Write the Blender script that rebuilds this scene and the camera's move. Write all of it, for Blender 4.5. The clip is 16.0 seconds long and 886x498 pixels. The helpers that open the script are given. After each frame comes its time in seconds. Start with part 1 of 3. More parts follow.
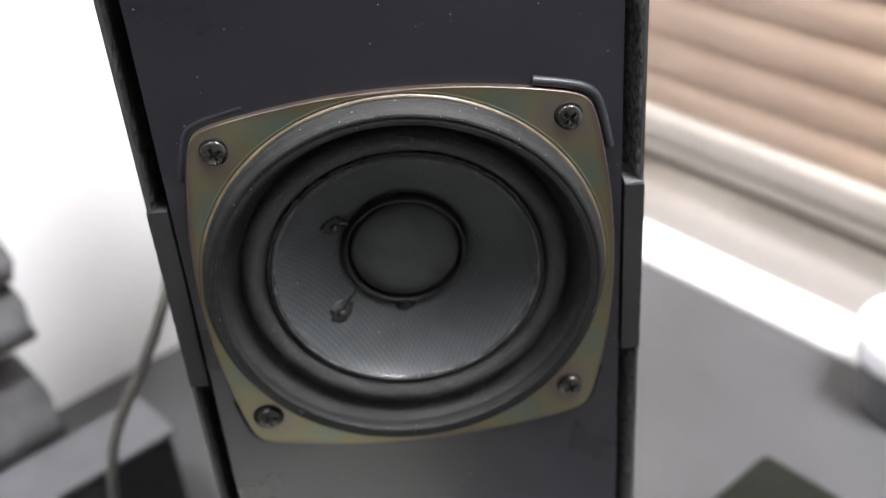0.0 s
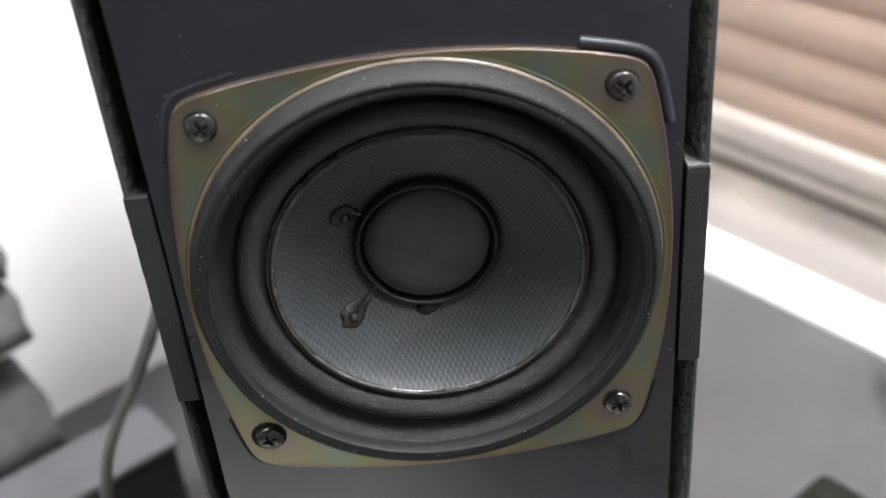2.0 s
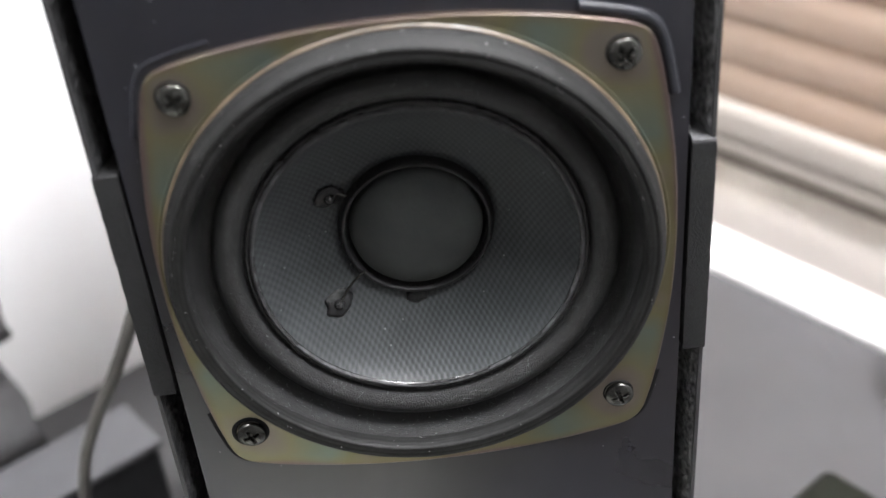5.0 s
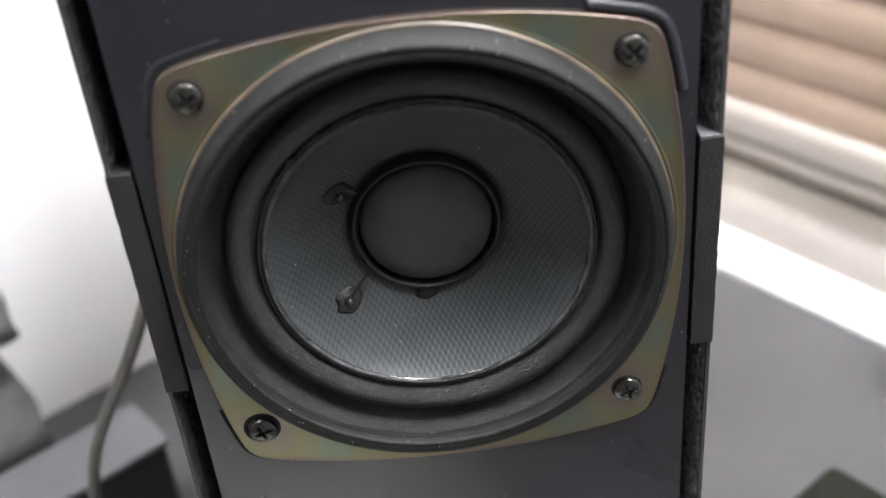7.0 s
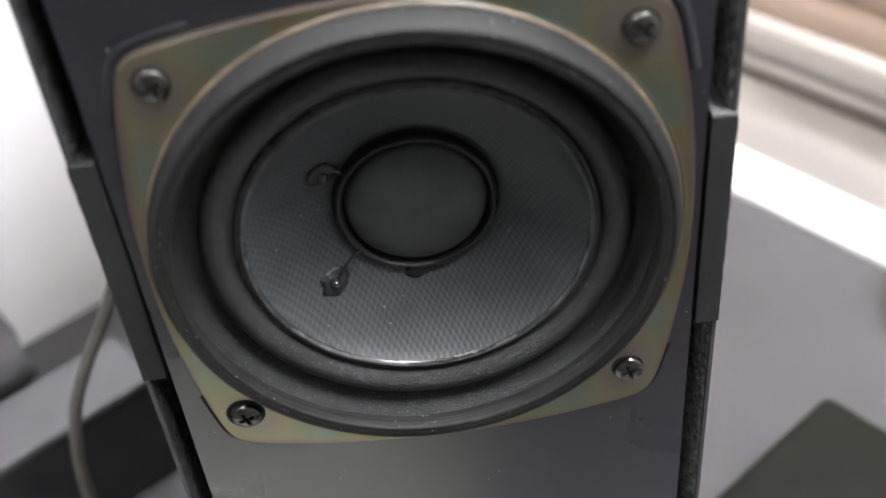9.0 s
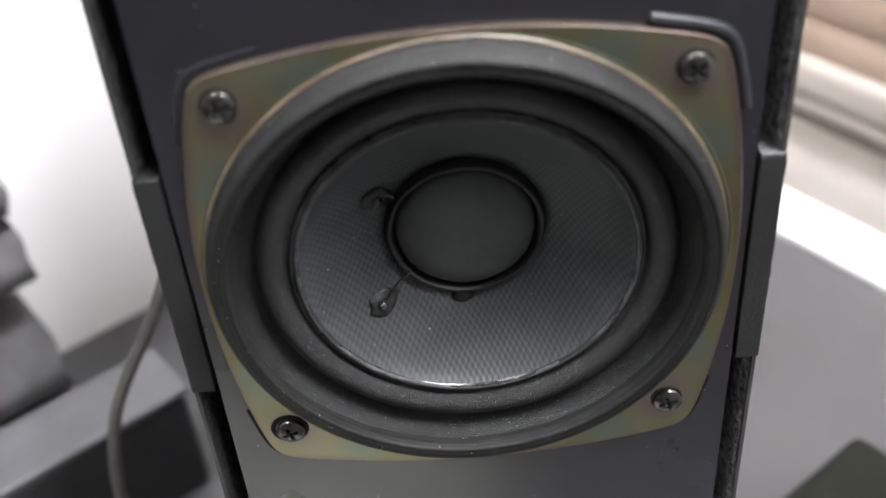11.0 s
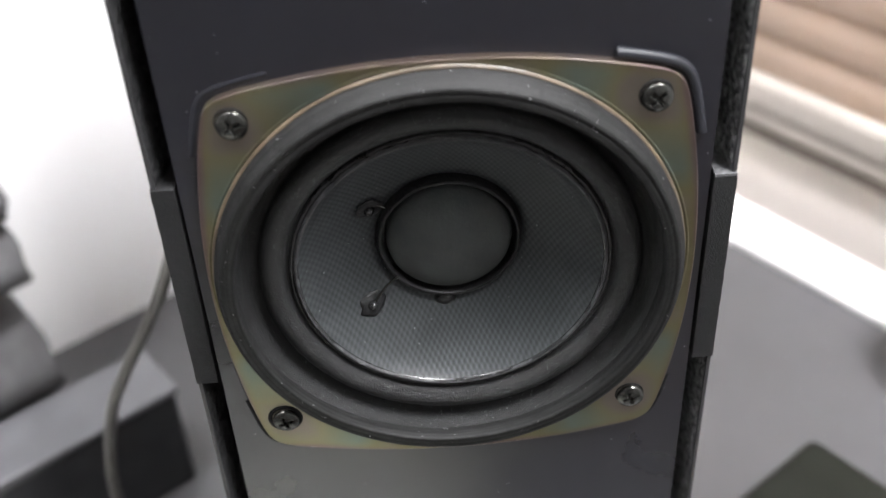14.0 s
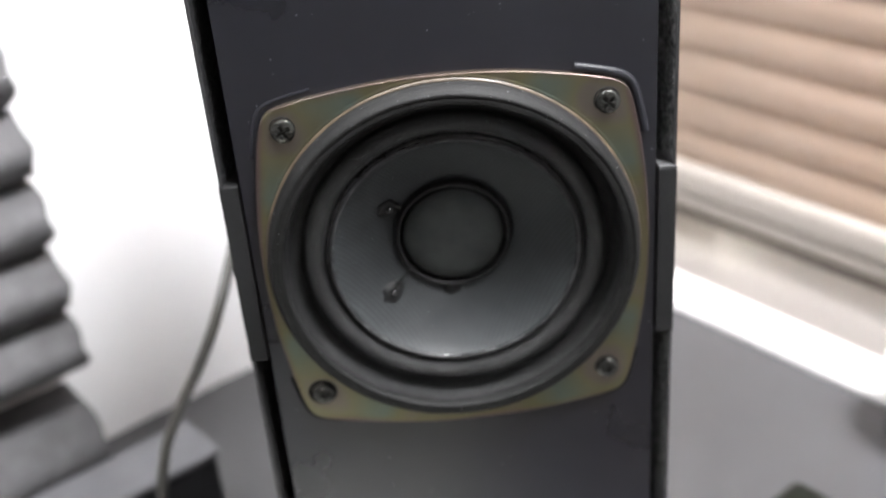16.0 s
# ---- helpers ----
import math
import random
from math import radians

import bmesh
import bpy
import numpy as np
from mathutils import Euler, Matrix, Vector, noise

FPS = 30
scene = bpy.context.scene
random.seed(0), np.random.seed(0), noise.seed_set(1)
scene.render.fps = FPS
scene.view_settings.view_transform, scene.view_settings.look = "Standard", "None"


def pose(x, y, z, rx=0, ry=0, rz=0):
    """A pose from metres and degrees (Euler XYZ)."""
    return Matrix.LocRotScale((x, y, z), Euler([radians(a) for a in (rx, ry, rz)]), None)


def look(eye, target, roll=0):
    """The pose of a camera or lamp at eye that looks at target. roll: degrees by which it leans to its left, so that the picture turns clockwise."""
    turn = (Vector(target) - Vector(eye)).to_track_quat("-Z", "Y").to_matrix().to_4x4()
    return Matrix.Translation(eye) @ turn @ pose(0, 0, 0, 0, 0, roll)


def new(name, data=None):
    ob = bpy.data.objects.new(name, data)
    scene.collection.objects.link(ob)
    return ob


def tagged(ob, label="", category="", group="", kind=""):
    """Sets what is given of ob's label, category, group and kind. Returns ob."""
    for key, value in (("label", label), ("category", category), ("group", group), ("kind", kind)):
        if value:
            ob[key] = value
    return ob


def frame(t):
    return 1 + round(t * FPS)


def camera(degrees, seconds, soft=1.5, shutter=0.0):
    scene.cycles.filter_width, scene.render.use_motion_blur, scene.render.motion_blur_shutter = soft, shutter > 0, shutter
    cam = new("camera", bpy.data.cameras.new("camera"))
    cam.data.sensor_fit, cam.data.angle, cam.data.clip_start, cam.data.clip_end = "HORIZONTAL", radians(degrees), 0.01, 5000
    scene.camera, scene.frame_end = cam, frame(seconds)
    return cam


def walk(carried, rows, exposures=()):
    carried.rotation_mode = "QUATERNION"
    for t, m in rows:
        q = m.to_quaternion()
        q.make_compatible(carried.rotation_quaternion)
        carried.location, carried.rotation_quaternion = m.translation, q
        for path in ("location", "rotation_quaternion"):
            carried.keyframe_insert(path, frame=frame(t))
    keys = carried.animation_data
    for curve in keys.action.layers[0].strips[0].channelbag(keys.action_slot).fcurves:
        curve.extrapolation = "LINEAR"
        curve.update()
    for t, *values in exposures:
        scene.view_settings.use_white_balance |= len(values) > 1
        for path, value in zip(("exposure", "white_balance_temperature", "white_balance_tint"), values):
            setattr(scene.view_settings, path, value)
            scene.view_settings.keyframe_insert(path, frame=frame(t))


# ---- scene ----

# ---- camera ----
cam = camera(43.0, 16.0)
cam.data.dof.use_dof = True
cam.data.dof.focus_distance = 0.275
cam.data.dof.aperture_fstop = 9.5
PATH = [
    (0.0, pose(0.0012, -0.2564, 1.1881, 56.19, 4.03, -4.80)),
    (0.5, pose(0.0035, -0.2385, 1.1760, 56.47, 3.91, -4.35)),
    (1.0, pose(0.0032, -0.2310, 1.1723, 56.48, 4.01, -4.34)),
    (1.5, pose(0.0022, -0.2281, 1.1693, 56.61, 4.23, -4.14)),
    (2.0, pose(0.0018, -0.2193, 1.1618, 56.28, 4.53, -3.56)),
    (2.5, pose(0.0007, -0.2080, 1.1508, 56.56, 4.45, -3.85)),
    (3.0, pose(0.0016, -0.2036, 1.1459, 56.59, 4.25, -3.77)),
    (3.5, pose(0.0021, -0.2040, 1.1466, 56.47, 4.47, -3.87)),
    (4.0, pose(0.0022, -0.2072, 1.1484, 56.47, 4.43, -3.91)),
    (6.5, pose(-0.0001, -0.2099, 1.1499, 56.11, 4.76, -4.43)),
    (7.0, pose(-0.0005, -0.2109, 1.1501, 56.36, 4.78, -4.20)),
    (7.5, pose(-0.0020, -0.2059, 1.1474, 55.77, 4.66, -4.50)),
    (8.0, pose(-0.0041, -0.1892, 1.1542, 53.60, 4.35, -5.03)),
    (8.5, pose(-0.0003, -0.1835, 1.1566, 50.56, 4.03, -5.81)),
    (9.0, pose(0.0009, -0.1837, 1.1589, 50.09, 4.72, -5.13)),
    (9.5, pose(0.0003, -0.1872, 1.1600, 50.51, 4.90, -4.86)),
    (10.0, pose(-0.0037, -0.1884, 1.1611, 51.09, 4.55, -4.18)),
    (10.2, pose(-0.0045, -0.1871, 1.1627, 51.48, 4.54, -3.70)),
    (12.3, pose(-0.0032, -0.1905, 1.1638, 51.23, 2.88, -2.71)),
    (12.5, pose(-0.0046, -0.1923, 1.1657, 51.35, 2.92, -3.03)),
    (13.0, pose(-0.0059, -0.1958, 1.1661, 51.35, 3.08, -3.20)),
    (13.5, pose(-0.0067, -0.2028, 1.1731, 51.18, 2.82, -3.35)),
    (14.0, pose(-0.0066, -0.2082, 1.1783, 52.01, 2.48, -3.26)),
    (14.5, pose(-0.0063, -0.2212, 1.1822, 52.81, 3.00, -3.44)),
    (15.0, pose(-0.0053, -0.2459, 1.1852, 55.15, 3.66, -3.38)),
    (15.5, pose(-0.0070, -0.2660, 1.1767, 57.61, 4.30, -3.42)),
    (16.0, pose(-0.0085, -0.2931, 1.1732, 61.04, 4.28, -3.32)),
]
walk(cam, PATH, exposures=[(0.0, 1.6), (16.0, 1.6)])

# ---- plan ----
DESK = 0.75            # desk top
ZW = 1.01              # woofer centre
NX, NY = 0.8, 0.6      # towards the window wall
MX, MY = -0.6, 0.8     # towards the white wall
WIN = 0.44             # inner face of the window wall along N
WALL = 0.35            # inner face of the white wall along M


def at(n, m, z):
    """A place from the distances along the two wall normals."""
    return Vector((n * NX + m * MX, n * NY + m * MY, z))


# ---- light ----
world = bpy.data.worlds.new("world")
scene.world = world
world.use_nodes = True
wn = world.node_tree
sky = wn.nodes.new("ShaderNodeTexSky")
sky.sky_type = "NISHITA"
sky.sun_disc = False
sky.sun_elevation = radians(12.5)
sky.sun_rotation = math.atan2(NX, NY)
wn.links.new(sky.outputs["Color"], wn.nodes["Background"].inputs["Color"])
wn.nodes["Background"].inputs["Strength"].default_value = 0.1

sun = new("sun", bpy.data.lights.new("sun", "SUN"))
sun.data.energy = 5.0
sun.data.angle = radians(0.5)
sun.data.color = (1.0, 0.95, 0.88)
SUN_TAN = 0.262
sun.matrix_world = look(at(3.0, -1.6, DESK + 3.0 * SUN_TAN), at(0.0, 0.0, DESK))



def area_lamp(name, place, target, width, height, energy, color):
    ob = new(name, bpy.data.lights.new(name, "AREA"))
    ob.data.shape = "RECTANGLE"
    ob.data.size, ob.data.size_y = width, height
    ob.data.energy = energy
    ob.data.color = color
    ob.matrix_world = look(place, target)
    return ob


# unseen overhead lamps: main panel towards the window, small added fill by white wall
area_lamp("unseen_overhead_lamp", (0.56, -0.38, 2.42), (0.55, -0.37, 0.95), 0.5, 0.5, 31.5, (0.98, 0.98, 1.0))
area_lamp("unseen_overhead_lamp", (-0.50, -0.12, 2.42), (-0.49, -0.11, 0.80), 0.4, 0.4, 12.0, (0.98, 0.98, 1.0))


# ---- materials ----
def material(name, color, rough=0.5, metal=0.0, vary=0.25, scale=60.0, bump=0.1, bump_scale=400.0, depth=0.001,
             second=None, specks=0.0, speck_scale=900.0, coat=0.0, specular=0.5):
    m = bpy.data.materials.new(name)
    m.use_nodes = True
    t = m.node_tree
    b = t.nodes["Principled BSDF"]
    tc = t.nodes.new("ShaderNodeTexCoord")
    n1 = t.nodes.new("ShaderNodeTexNoise")
    n1.inputs["Scale"].default_value = scale
    n1.inputs["Detail"].default_value = 6.0
    t.links.new(tc.outputs["Object"], n1.inputs["Vector"])
    ramp = t.nodes.new("ShaderNodeValToRGB")
    lo = [c * (1 - vary) for c in color]
    hi = list(second) if second else [min(1.0, c * (1 + vary)) for c in color]
    ramp.color_ramp.elements[0].position, ramp.color_ramp.elements[1].position = 0.3, 0.7
    ramp.color_ramp.elements[0].color, ramp.color_ramp.elements[1].color = (*lo, 1), (*hi, 1)
    t.links.new(n1.outputs["Fac"], ramp.inputs["Fac"])
    color_out = ramp.outputs["Color"]
    n2 = t.nodes.new("ShaderNodeTexNoise")
    n2.inputs["Scale"].default_value = bump_scale
    n2.inputs["Detail"].default_value = 4.0
    t.links.new(tc.outputs["Object"], n2.inputs["Vector"])
    if specks:
        v = t.nodes.new("ShaderNodeTexVoronoi")
        v.inputs["Scale"].default_value = speck_scale
        t.links.new(tc.outputs["Object"], v.inputs["Vector"])
        near = t.nodes.new("ShaderNodeMath")
        near.operation = "LESS_THAN"
        near.inputs[1].default_value = 0.13
        t.links.new(v.outputs["Distance"], near.inputs[0])
        sep = t.nodes.new("ShaderNodeSeparateColor")
        t.links.new(v.outputs["Color"], sep.inputs["Color"])
        some = t.nodes.new("ShaderNodeMath")
        some.operation = "LESS_THAN"
        some.inputs[1].default_value = specks
        t.links.new(sep.outputs["Red"], some.inputs[0])
        both = t.nodes.new("ShaderNodeMath")
        both.operation = "MULTIPLY"
        t.links.new(near.outputs[0], both.inputs[0])
        t.links.new(some.outputs[0], both.inputs[1])
        mix = t.nodes.new("ShaderNodeMix")
        mix.data_type = "RGBA"
        t.links.new(both.outputs[0], mix.inputs["Factor"])
        t.links.new(color_out, mix.inputs["A"])
        mix.inputs["B"].default_value = (0.35, 0.36, 0.37, 1)
        color_out = mix.outputs["Result"]
    t.links.new(color_out, b.inputs["Base Color"])
    rr = t.nodes.new("ShaderNodeMapRange")
    rr.inputs["To Min"].default_value = max(0.02, rough - 0.1)
    rr.inputs["To Max"].default_value = min(1.0, rough + 0.1)
    t.links.new(n1.outputs["Fac"], rr.inputs["Value"])
    t.links.new(rr.outputs["Result"], b.inputs["Roughness"])
    b.inputs["Metallic"].default_value = metal
    b.inputs["Coat Weight"].default_value = coat
    b.inputs["Specular IOR Level"].default_value = specular
    bp = t.nodes.new("ShaderNodeBump")
    bp.inputs["Strength"].default_value = bump
    bp.inputs["Distance"].default_value = depth
    t.links.new(n2.outputs["Fac"], bp.inputs["Height"])
    t.links.new(bp.outputs["Normal"], b.inputs["Normal"])
    return m


def zinc_material():
    """Yellow-passivated zinc: olive and blue-green, pink and gold towards the edges and round the screws."""
    m = material("passivated_zinc", (0.2, 0.2, 0.14), rough=0.37, metal=0.9, vary=0.2, scale=90, bump=0.05, bump_scale=900, depth=0.0004)
    t = m.node_tree
    b = t.nodes["Principled BSDF"]
    tc = t.nodes.new("ShaderNodeTexCoord")
    off = t.nodes.new("ShaderNodeVectorMath")
    off.operation = "SUBTRACT"
    off.inputs[1].default_value = (0, 0, ZW)
    t.links.new(tc.outputs["Object"], off.inputs[0])
    ab = t.nodes.new("ShaderNodeVectorMath")
    ab.operation = "ABSOLUTE"
    t.links.new(off.outputs[0], ab.inputs[0])
    d = t.nodes.new("ShaderNodeVectorMath")
    d.operation = "DISTANCE"
    d.inputs[1].default_value = (0.045, 0.0, 0.045)
    t.links.new(ab.outputs[0], d.inputs[0])
    n = t.nodes.new("ShaderNodeTexNoise")
    n.inputs["Scale"].default_value = 45
    n.inputs["Detail"].default_value = 3
    t.links.new(tc.outputs["Object"], n.inputs["Vector"])
    nm = t.nodes.new("ShaderNodeMath")
    nm.operation = "MULTIPLY_ADD"
    nm.inputs[1].default_value = 0.016
    nm.inputs[2].default_value = -0.008
    t.links.new(n.outputs["Fac"], nm.inputs[0])
    s = t.nodes.new("ShaderNodeMath")
    s.operation = "ADD"
    t.links.new(d.outputs["Value"], s.inputs[0])
    t.links.new(nm.outputs[0], s.inputs[1])
    mr = t.nodes.new("ShaderNodeMapRange")
    mr.inputs["From Min"].default_value = 0.002
    mr.inputs["From Max"].default_value = 0.034
    t.links.new(s.outputs[0], mr.inputs["Value"])
    r = t.nodes.new("ShaderNodeValToRGB")
    e = r.color_ramp.elements
    e[0].position, e[0].color = 0.0, (0.165, 0.150, 0.128, 1)
    e[1].position, e[1].color = 1.0, (0.152, 0.140, 0.090, 1)
    for pos, c in ((0.10, (0.170, 0.150, 0.128, 1)), (0.2, (0.176, 0.166, 0.104, 1)), (0.36, (0.148, 0.166, 0.124, 1)), (0.55, (0.138, 0.168, 0.142, 1)),
                   (0.75, (0.164, 0.158, 0.092, 1)), (0.9, (0.166, 0.146, 0.108, 1))):
        x = e.new(pos)
        x.color = c
    t.links.new(mr.outputs["Result"], r.inputs["Fac"])
    # thin pink and gold bands along the bowed edge
    sp = t.nodes.new("ShaderNodeSeparateXYZ")
    mid = t.nodes.new("ShaderNodeVectorMath")
    mid.operation = "SUBTRACT"
    mid.inputs[1].default_value = (0.0003, 0, ZW - 0.0018)
    t.links.new(tc.outputs["Object"], mid.inputs[0])
    half = t.nodes.new("ShaderNodeVectorMath")
    half.operation = "ABSOLUTE"
    t.links.new(mid.outputs[0], half.inputs[0])
    t.links.new(half.outputs[0], sp.inputs[0])
    gaps = []
    for along, across, reach in (("Z", "X", 0.0574), ("X", "Z", 0.0586)):
        sq = t.nodes.new("ShaderNodeMath")
        sq.operation = "MULTIPLY"
        t.links.new(sp.outputs[along], sq.inputs[0])
        t.links.new(sp.outputs[along], sq.inputs[1])
        bow = t.nodes.new("ShaderNodeMath")
        bow.operation = "MULTIPLY_ADD"
        bow.inputs[1].default_value, bow.inputs[2].default_value = -2.53, reach
        t.links.new(sq.outputs[0], bow.inputs[0])
        gap = t.nodes.new("ShaderNodeMath")
        gap.operation = "SUBTRACT"
        t.links.new(bow.outputs[0], gap.inputs[0])
        t.links.new(sp.outputs[across], gap.inputs[1])
        gaps.append(gap)
    low = t.nodes.new("ShaderNodeMath")
    low.operation = "MINIMUM"
    t.links.new(gaps[0].outputs[0], low.inputs[0])
    t.links.new(gaps[1].outputs[0], low.inputs[1])
    soft = t.nodes.new("ShaderNodeMath")
    soft.operation = "MULTIPLY_ADD"
    soft.inputs[1].default_value = 0.2
    t.links.new(nm.outputs[0], soft.inputs[0])
    t.links.new(low.outputs[0], soft.inputs[2])
    er = t.nodes.new("ShaderNodeMapRange")
    er.inputs["From Min"].default_value, er.inputs["From Max"].default_value = -0.0006, 0.0030
    t.links.new(soft.outputs[0], er.inputs["Value"])
    band = t.nodes.new("ShaderNodeValToRGB")
    be = band.color_ramp.elements
    t.links.new(er.outputs["Result"], band.inputs["Fac"])
    be[0].position, be[0].color = 0.0, (0.135, 0.098, 0.095, 1)
    be[1].position, be[1].color = 1.0, (0.18, 0.17, 0.10, 0)
    for pos, c in ((0.25, (0.150, 0.110, 0.098, 0.7)), (0.45, (0.165, 0.142, 0.076, 0.5))):
        x = be.new(pos)
        x.color = c
    blend = t.nodes.new("ShaderNodeMix")
    blend.data_type = "RGBA"
    t.links.new(band.outputs["Alpha"], blend.inputs["Factor"])
    t.links.new(r.outputs["Color"], blend.inputs["A"])
    t.links.new(band.outputs["Color"], blend.inputs["B"])
    t.links.new(blend.outputs["Result"], b.inputs["Base Color"])
    return m


def gasket_layers(m):
    """Thin concentric layers, lighter and darker, in the cut board."""
    t = m.node_tree
    b = t.nodes["Principled BSDF"]
    tc = t.nodes.new("ShaderNodeTexCoord")
    off = t.nodes.new("ShaderNodeVectorMath")
    off.operation = "SUBTRACT"
    off.inputs[1].default_value = (0, 0, ZW)
    t.links.new(tc.outputs["Object"], off.inputs[0])
    flat = t.nodes.new("ShaderNodeVectorMath")
    flat.operation = "MULTIPLY"
    flat.inputs[1].default_value = (1, 0, 1)
    t.links.new(off.outputs[0], flat.inputs[0])
    ln = t.nodes.new("ShaderNodeVectorMath")
    ln.operation = "LENGTH"
    t.links.new(flat.outputs[0], ln.inputs[0])
    sep = t.nodes.new("ShaderNodeSeparateXYZ")
    t.links.new(off.outputs[0], sep.inputs[0])
    com = t.nodes.new("ShaderNodeCombineXYZ")
    t.links.new(ln.outputs["Value"], com.inputs["X"])
    t.links.new(sep.outputs["Y"], com.inputs["Y"])
    n = t.nodes.new("ShaderNodeTexNoise")
    n.inputs["Scale"].default_value = 1500
    n.inputs["Detail"].default_value = 2
    t.links.new(com.outputs[0], n.inputs["Vector"])
    mr = t.nodes.new("ShaderNodeMapRange")
    mr.inputs["From Min"].default_value, mr.inputs["From Max"].default_value = 0.35, 0.65
    mr.inputs["To Min"].default_value, mr.inputs["To Max"].default_value = 0.45, 1.9
    t.links.new(n.outputs["Fac"], mr.inputs["Value"])
    sc = t.nodes.new("ShaderNodeVectorMath")
    sc.operation = "SCALE"
    t.links.new(b.inputs["Base Color"].links[0].from_socket, sc.inputs[0])
    t.links.new(mr.outputs["Result"], sc.inputs["Scale"])
    t.links.new(sc.outputs[0], b.inputs["Base Color"])


def weave_material(name, color, pitch, rough, strength, vary=0.2):
    """Coated cloth: a fine diagonal weave as relief."""
    m = material(name, color, rough=rough, vary=vary, scale=70, bump=0.1, bump_scale=1500, depth=0.0002, specks=0.02, speck_scale=1100, specular=0.22)
    t = m.node_tree
    b = t.nodes["Principled BSDF"]
    tc = t.nodes.new("ShaderNodeTexCoord")
    mp = t.nodes.new("ShaderNodeMapping")
    mp.inputs["Rotation"].default_value = (0, radians(3), 0)
    t.links.new(tc.outputs["Object"], mp.inputs["Vector"])
    sep = t.nodes.new("ShaderNodeSeparateXYZ")
    t.links.new(mp.outputs[0], sep.inputs[0])
    waves = []
    for axis, pitch in (("X", pitch), ("Z", pitch * 1.6)):
        k = t.nodes.new("ShaderNodeMath")
        k.operation = "MULTIPLY"
        k.inputs[1].default_value = 2 * math.pi / pitch
        t.links.new(sep.outputs[axis], k.inputs[0])
        s = t.nodes.new("ShaderNodeMath")
        s.operation = "SINE"
        t.links.new(k.outputs[0], s.inputs[0])
        waves.append(s)
    h = t.nodes.new("ShaderNodeMath")
    h.operation = "MULTIPLY"
    t.links.new(waves[0].outputs[0], h.inputs[0])
    t.links.new(waves[1].outputs[0], h.inputs[1])
    bp = t.nodes.new("ShaderNodeBump")
    bp.inputs["Strength"].default_value = strength
    bp.inputs["Distance"].default_value = 0.0004
    t.links.new(h.outputs[0], bp.inputs["Height"])
    lift = t.nodes.new("ShaderNodeMapRange")
    lift.inputs["From Min"].default_value = -1.0
    lift.inputs["To Min"].default_value, lift.inputs["To Max"].default_value = 0.62, 1.42
    t.links.new(h.outputs[0], lift.inputs["Value"])
    tint = t.nodes.new("ShaderNodeVectorMath")
    tint.operation = "SCALE"
    t.links.new(b.inputs["Base Color"].links[0].from_socket, tint.inputs[0])
    t.links.new(lift.outputs["Result"], tint.inputs["Scale"])
    t.links.new(tint.outputs[0], b.inputs["Base Color"])
    old = b.inputs["Normal"].links[0].from_node
    t.links.new(old.outputs["Normal"], bp.inputs["Normal"])
    t.links.new(bp.outputs["Normal"], b.inputs["Normal"])
    return m


BAFFLE = material("black_baffle_paint", (0.0070, 0.0074, 0.0108), rough=0.30, vary=0.12, scale=25, bump=0.06, bump_scale=1400, depth=0.0002, specks=0.03, speck_scale=700, specular=0.7)
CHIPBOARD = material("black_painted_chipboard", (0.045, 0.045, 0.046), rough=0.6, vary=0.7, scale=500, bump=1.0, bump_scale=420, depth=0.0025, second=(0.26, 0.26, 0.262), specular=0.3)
# Darker copy of the chipboard: the left groove's shade is in its colour.
SHADECHIP = material("shaded_black_chipboard", (0.016, 0.016, 0.0165), rough=0.6, vary=0.5, scale=400, bump=0.8, bump_scale=420, depth=0.002, second=(0.04, 0.04, 0.041), specular=0.25)
CABINET = material("black_vinyl", (0.028, 0.028, 0.029), rough=0.5, vary=0.25, scale=120, bump=0.3, bump_scale=900, depth=0.0004, specular=0.3)
SPACER = material("charcoal_foam_strip", (0.0105, 0.0105, 0.011), rough=0.75, vary=0.3, scale=1200, bump=0.6, bump_scale=2600, depth=0.0006, specks=0.03, speck_scale=500, specular=0.25)
# Near-black colour stands in for shade in recesses and screw holes.
GAPSHADE = material("black_painted_gap_shade", (0.006, 0.006, 0.0065), rough=0.6, vary=0.2, scale=80, bump=0.1, bump_scale=900, depth=0.0002, specular=0.1)
PADGLUE = material("dull_black_glue", (0.009, 0.009, 0.0095), rough=0.40, vary=0.3, scale=500, bump=0.6, bump_scale=900, depth=0.0005, specular=0.25)
LITFOAM = material("lit_foam_end", (0.075, 0.075, 0.078), rough=0.85, vary=0.3, scale=900, bump=0.6, bump_scale=2000, depth=0.0005)
PALEBEAD = material("pale_mottled_edge", (0.020, 0.020, 0.021), rough=0.5, vary=0.7, scale=420, bump=0.8, bump_scale=1500, depth=0.0004, second=(0.055, 0.055, 0.058), specular=0.3)
BEAD = material("black_moulded_plastic", (0.016, 0.0165, 0.02), rough=0.38, vary=0.15, scale=80, bump=0.08, bump_scale=900, depth=0.0002, specular=0.2)
ZINC = zinc_material()
GASKET = material("grey_gasket_board", (0.0060, 0.0060, 0.0059), rough=0.62, vary=0.35, scale=260, bump=0.5, bump_scale=700, depth=0.0005, specks=0.08, speck_scale=1200, specular=0.22)
gasket_layers(GASKET)
SURROUND = material("black_rubberised_cloth", (0.0076, 0.0076, 0.0079), rough=0.38, vary=0.4, scale=180, bump=1.0, bump_scale=2600, depth=0.0006, specks=0.55, speck_scale=1700, specular=0.36)
SHINY = material("glossy_black_glue", (0.016, 0.016, 0.0165), rough=0.22, vary=0.3, scale=300, bump=0.2, bump_scale=500, depth=0.0003, specular=0.5)
CONE = weave_material("coated_woven_cone", (0.0255, 0.0278, 0.0293), 0.00145, 0.52, 0.12)
